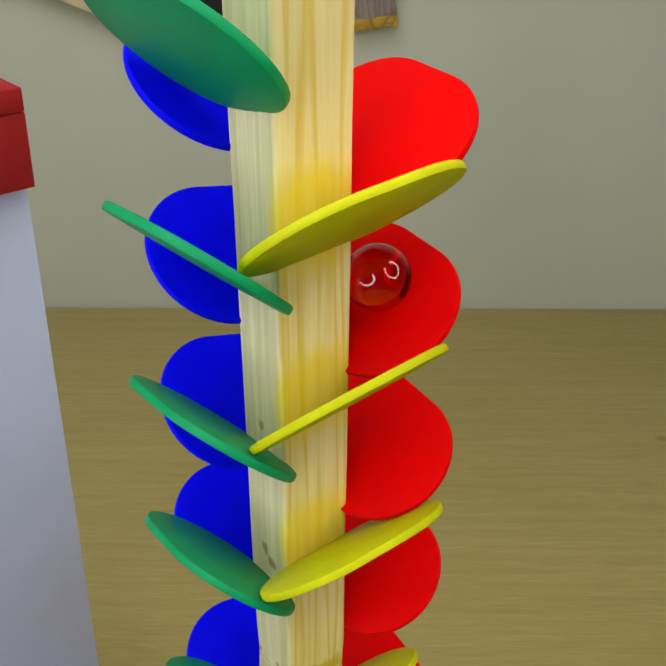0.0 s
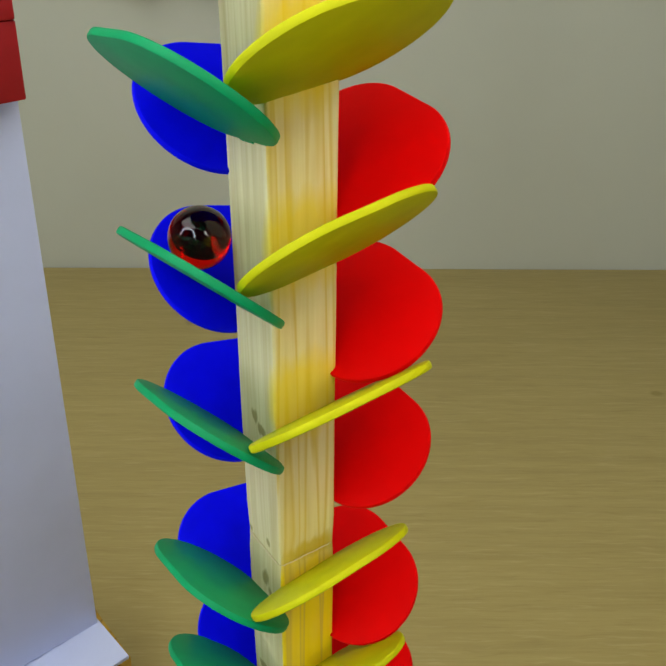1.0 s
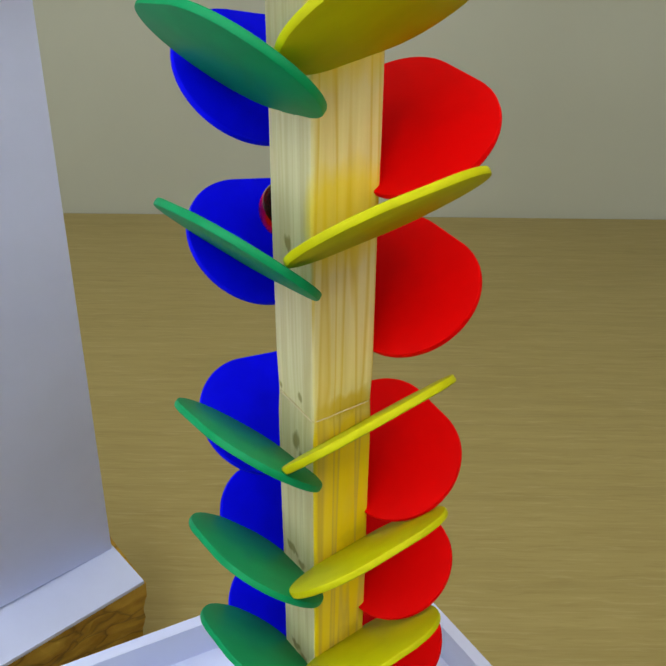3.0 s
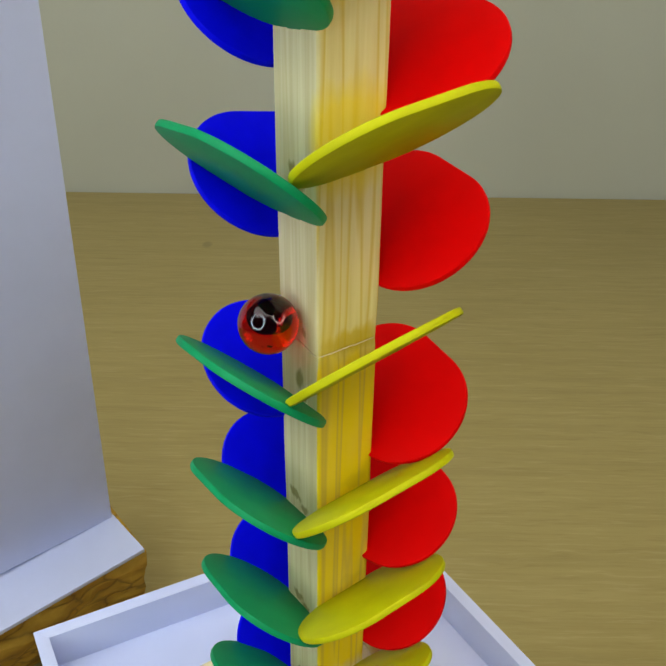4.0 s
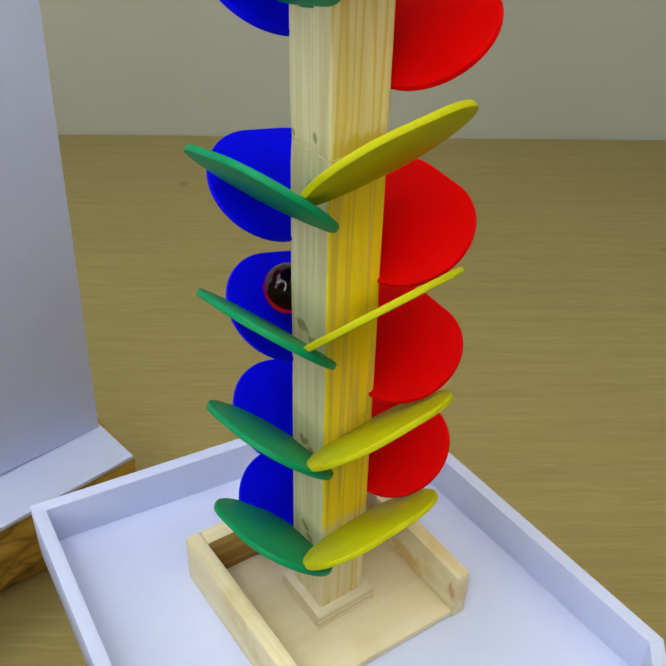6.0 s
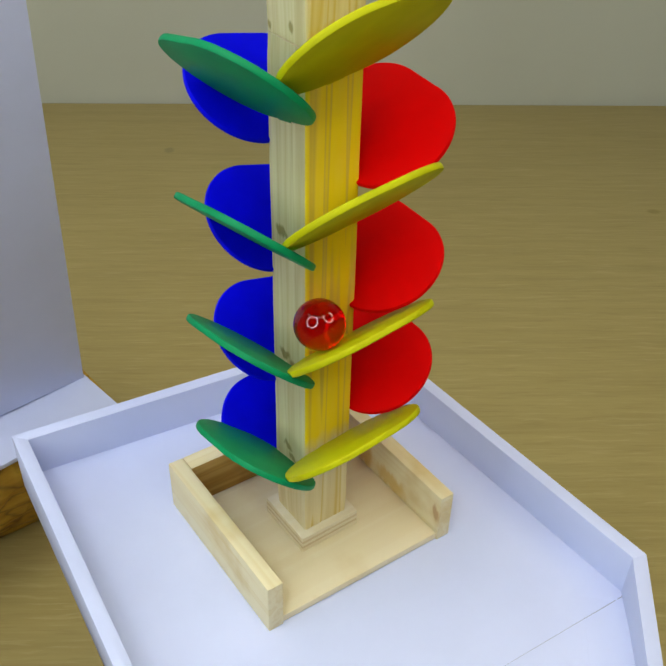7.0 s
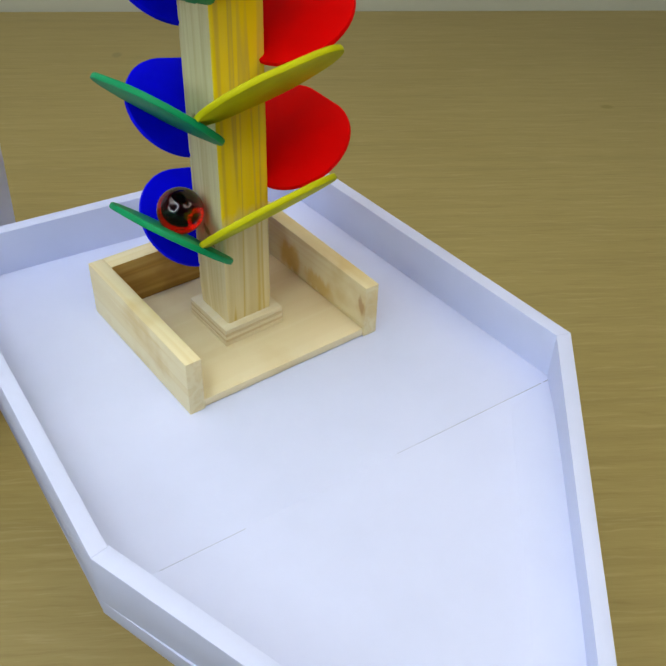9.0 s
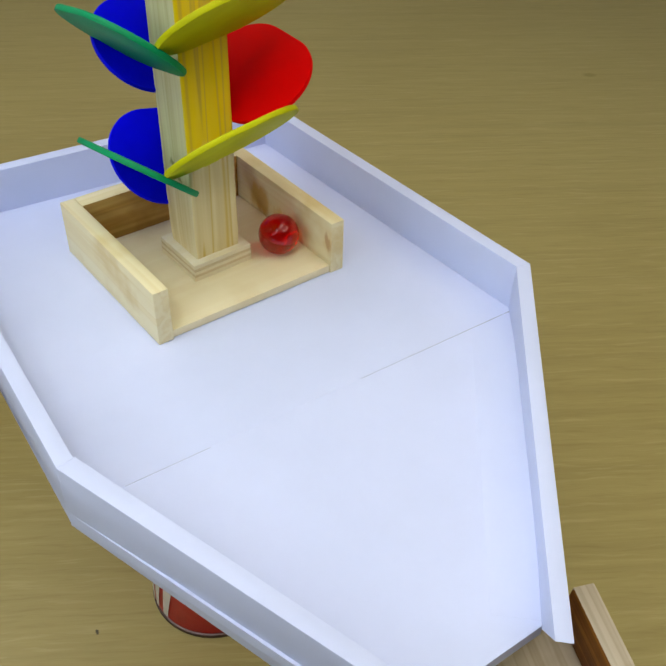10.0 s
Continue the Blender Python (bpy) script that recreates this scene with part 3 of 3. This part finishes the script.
# ---- the board on the log ----
def bark_log():
    """A split piece of log: flat on top and below, its bark side undercut."""
    section = [(0.238, -0.0045), (0.239, -0.016), (0.243, -0.032), (0.252, -0.058), (0.264, -0.084), (0.276, -0.105), (0.284, -0.117), (0.290, TABLE),
               (0.330, TABLE), (0.362, TABLE), (0.372, -0.100), (0.380, -0.060), (0.374, -0.020), (0.364, -0.0045), (0.330, -0.0045), (0.280, -0.0045)]
    pts = []
    for (y0, z0), (y1, z1) in zip(section, section[1:] + section[:1]):
        for i in range(5):
            f = i / 5
            pts.append((y0 + (y1 - y0) * f, z0 + (z1 - z0) * f))
    bm = bmesh.new()
    n, k, rings = len(pts), 80, []
    for j in range(k + 1):
        x = -0.26 + 0.284 * j / k
        ring = []
        for y, z in pts:
            free = min(1.0, (-0.0045 - z) / 0.012) * min(1.0, (z - TABLE) / 0.012)
            d = free * (0.005 * noise.noise((x * 26, y * 26, z * 26)) + 0.0022 * noise.noise((x * 95, y * 95, z * 95)))
            ring.append(bm.verts.new((x + 0.004 * noise.noise((y * 40, z * 40, 9)) * (j == k), y + d, z + 0.3 * d)))
        rings.append(ring)
    for p, q in zip(rings, rings[1:]):
        for i in range(n):
            bm.faces.new((p[i], p[(i + 1) % n], q[(i + 1) % n], q[i]))
    bm.faces.new(rings[0][::-1])
    bm.faces.new(rings[-1])
    ob = linked("bark_log", bm, BARK, m=pose(0.0039, 0.0012, 0, 0, 0, 3.2), smooth=50)
    tagged(ob, "brown split log with cracked bark lying on the table", "log")


def board_stand():
    ob = thing("board_stand", "white foam board upright with a base flange on the log", "board", pose(0.0065, 0.2780, -0.004))
    part("flange", box(-0.24, 0.002, -0.0393, 0.006, 0.0, 0.0032, 0.0004), BOARD, ob, m=pose(0, 0, 0, 0, 0, 8.2))
    part("upright", box(-0.24, 0, 0.0, 0.0055, 0.0030, 0.385, 0.0004), BOARD, ob, m=pose(0, 0, 0, -0.4, 2.0, 8.2))


def red_box():
    ob = thing("red_box", "flat red cardboard box with a folded lid on the white board", "box", pose(0.0162, 0.2742, 0.3830, 0, 2.0, 8.2))
    part("body", box(-0.23, 0.004, -0.004, 0.03, 0, 0.038, 0.001), CARD_RED, ob)
    part("lid", box(-0.231, 0.0035, -0.0052, 0.031, 0.0384, 0.0500, 0.001), CARD_RED, ob)


def plaque():
    """A rough-edged slice of wood that hangs on the back wall."""
    bm = box(-0.027, 0.027, -0.020, -0.0005, 0, 0.11)
    bmesh.ops.subdivide_edges(bm, edges=bm.edges[:], cuts=7, use_grid_fill=True)
    for v in bm.verts:
        edge = max(abs(v.co.x) / 0.027, 1 - v.co.z / 0.05)
        if v.co.y < -0.002:
            v.co += Vector((0.0025 * noise.noise(v.co * 90), 0.002 * noise.noise(v.co * 130), 0.003 * noise.noise(v.co * 70))) * max(0.3, edge)
    rim = linked("wooden_plaque", bm, [PLAQUE, BARK], m=ROOM @ pose(0.0725, WALL_Y, 0.2915, 0, -7.0, 0), smooth=30)
    for p in rim.data.polygons:
        p.material_index = 0 if p.normal.y < -0.7 and p.center.z > 0.012 else 1
    tagged(rim, "grey slice of wood with brown bark edge hung on the wall", "plaque")


def wall_bar():
    """A pale wooden bar that slants down along the wall, with a black end plate."""
    ob = thing("wall_bar", "pale wooden bar slanting on the wall with black end", "wall rack", ROOM @ pose(-0.312, WALL_Y, 0.3235, 0, 22, 0))
    part("bar", box(-0.16, 0.120, -0.026, -0.001, 0, 0.040, 0.002), PLY, ob)
    part("end_plate", box(0.1205, 0.250, -0.022, -0.001, 0.030, 0.110, 0.003), BLACK, ob, "black end plate")


# ---- lamps ----
def ring_lamp(centre, target, glow):
    ob = thing("ring_lamp", "lit white ring lamp on a black stand", "lamp", pose(centre[0], centre[1], TABLE), "ring lamps")
    m = pose(0, 0, 0)
    z = centre[2] - TABLE
    aimed = look((0, 0, z), (target[0] - centre[0], target[1] - centre[1], target[2] - TABLE))
    def torus(big, small):
        bm = bmesh.new()
        rows = []
        for i in range(72):
            a = 2 * math.pi * i / 72
            rows.append([bm.verts.new(((big + small * math.cos(b)) * math.cos(a), (big + small * math.cos(b)) * math.sin(a), 0.6 * small * math.sin(b))) for b in [2 * math.pi * j / 12 for j in range(12)]])
        for i in range(72):
            for j in range(12):
                p, q = rows[i], rows[(i + 1) % 72]
                bm.faces.new((p[j], p[(j + 1) % 12], q[(j + 1) % 12], q[j]))
        return bm
    part("tube", torus(0.245, 0.035), glow, ob, "glowing tube", aimed)
    bm = torus(0.245, 0.040)
    bmesh.ops.translate(bm, verts=bm.verts, vec=(0, 0, 0.034))
    part("housing", bm, BLACK, ob, "", aimed)
    bm = lathe([(0, 0), (0.006, 0), (0.006, z - 0.275), (0, z - 0.275)], 16)
    part("pole", bm, BLACK, ob)
    part("foot", lathe([(0, 0), (0.07, 0), (0.07, 0.008), (0.02, 0.014), (0, 0.014)], 32), BLACK, ob)


# ---- the marble ----
MARBLE_R = 0.0087


def marble():
    bm = bmesh.new()
    bmesh.ops.create_uvsphere(bm, u_segments=120, v_segments=80, radius=MARBLE_R)
    ob = linked("marble", bm, GLASS_RED, smooth=180)
    return tagged(ob, "clear red glass marble rolling down the petals", "marble")


room()
table()
ceiling_light()
toy = tower()
tray()
tin_can(pose(-0.0023, 0.0083, TABLE))
tin_can(pose(-0.0023, 0.0083, TABLE + 0.1075))
trough()
bark_log()
board_stand()
red_box()
plaque()
wall_bar()
ring_lamp((-0.44, -0.10, 0.60), (0, 0.01, 0.3), GLOW_COOL)
ring_lamp((0.24, -0.38, 0.77), (0, 0.01, 0.25), GLOW_WARM)
ball = marble()

# seconds and the marble's middle
ROLL = [
    (0, 0.0304, 0.0020, 0.4489), (0.1, 0.0303, -0.0031, 0.4454), (0.2, 0.0238, -0.0069, 0.4408), (0.3, 0.0129, -0.0089, 0.4378), (0.4, 0.0026, -0.0093, 0.4358),
    (0.5, -0.0078, -0.0109, 0.4351), (0.6, -0.0089, 0.0051, 0.4247), (0.7, -0.0089, 0.0157, 0.4229), (0.8, -0.0089, 0.0214, 0.4224), (0.9, -0.0084, 0.0254, 0.4204),
    (1, -0.0060, 0.0273, 0.4167), (1.1, 0.0007, 0.0298, 0.4137), (1.2, 0.0094, 0.0298, 0.4111), (1.35, 0.0202, 0.0298, 0.4073), (1.48, 0.0288, 0.0277, 0.4018),
    (1.6, 0.0298, 0.0143, 0.3995), (1.7, 0.0298, 0.0076, 0.3978), (1.8, 0.0298, 0.0001, 0.3972), (1.9, 0.0280, -0.0040, 0.3902), (2, 0.0192, -0.0078, 0.3902),
    (2.1, 0.0097, -0.0084, 0.3875), (2.2, 0.0036, -0.0089, 0.3859), (2.3, -0.0079, -0.0039, 0.3803), (2.4, -0.0089, 0.0057, 0.3787), (2.5, -0.0094, 0.0167, 0.3737),
    (2.6, -0.0084, 0.0225, 0.3723), (2.7, -0.0070, 0.0262, 0.3706), (2.8, -0.0027, 0.0298, 0.3676), (2.92, 0.0068, 0.0298, 0.3641), (3.05, 0.0174, 0.0298, 0.3604),
    (3.18, 0.0288, 0.0291, 0.3543), (3.32, 0.0298, 0.0145, 0.3507), (3.44, 0.0298, 0.0035, 0.3470), (3.55, 0.0252, -0.0070, 0.3415), (3.66, 0.0135, -0.0089, 0.3297),
    (3.8, -0.0005, -0.0089, 0.3247), (3.9, -0.0089, 0.0033, 0.3173), (4, -0.0089, 0.0116, 0.3185), (4.1, -0.0094, 0.0286, 0.3037), (4.2, -0.0079, 0.0280, 0.3076),
    (4.3, -0.0049, 0.0298, 0.3050), (4.4, 0.0020, 0.0298, 0.3044), (4.5, 0.0159, 0.0298, 0.3001), (4.63, 0.0279, 0.0277, 0.2914), (4.8, 0.0298, 0.0089, 0.2871),
    (4.9, 0.0298, 0.0036, 0.2846), (5, 0.0305, -0.0029, 0.2839), (5.1, 0.0274, -0.0051, 0.2746), (5.2, 0.0155, -0.0089, 0.2773), (5.3, 0.0059, -0.0089, 0.2728),
    (5.4, -0.0039, -0.0089, 0.2714), (5.5, -0.0089, 0.0044, 0.2647), (5.6, -0.0089, 0.0082, 0.2648), (5.7, -0.0089, 0.0144, 0.2614), (5.85, -0.0060, 0.0258, 0.2554),
    (6, 0.0048, 0.0298, 0.2502), (6.15, 0.0166, 0.0298, 0.2452), (6.3, 0.0279, 0.0258, 0.2398), (6.45, 0.0298, 0.0102, 0.2354), (6.58, 0.0298, -0.0024, 0.2318),
    (6.7, 0.0260, -0.0079, 0.2275), (6.8, 0.0186, -0.0089, 0.2255), (6.9, 0.0096, -0.0089, 0.2227), (7, -0.0002, -0.0086, 0.2220), (7.1, -0.0089, -0.0055, 0.2170),
    (7.2, -0.0089, 0.0018, 0.2138), (7.3, -0.0089, 0.0105, 0.2102), (7.4, -0.0089, 0.0151, 0.2100), (7.5, -0.0084, 0.0238, 0.2089), (7.6, -0.0041, 0.0298, 0.2036),
    (7.7, 0.0040, 0.0298, 0.2024), (7.85, 0.0176, 0.0298, 0.1980), (7.98, 0.0285, 0.0271, 0.1916), (8.1, 0.0298, 0.0141, 0.1886), (8.2, 0.0298, 0.0077, 0.1867),
    (8.3, 0.0298, -0.0019, 0.1866), (8.4, 0.0279, -0.0079, 0.1792), (8.5, 0.0171, -0.0089, 0.1792), (8.6, 0.0092, -0.0089, 0.1762), (8.7, 0.0043, -0.0089, 0.1746),
    (8.8, -0.0084, -0.0104, 0.1743), (8.9, -0.0089, 0.0037, 0.1641), (9, -0.0097, 0.0128, 0.1624), (9.1, -0.0089, 0.0193, 0.1618), (9.2, -0.0084, 0.0255, 0.1596),
    (9.3, -0.0033, 0.0298, 0.1569), (9.4, 0.0068, 0.0298, 0.1562), (9.55, 0.0228, 0.0288, 0.1525), (9.68, 0.0324, 0.0178, 0.1474), (9.8, 0.0339, 0.0059, 0.1380),
    (9.9, 0.0344, 0.0023, 0.1250), (10, 0.0372, -0.0052, 0.1131),
]


def motions():
    walk(ball, [(t, pose(x, y, z)) for t, x, y, z in ROLL])


motions()
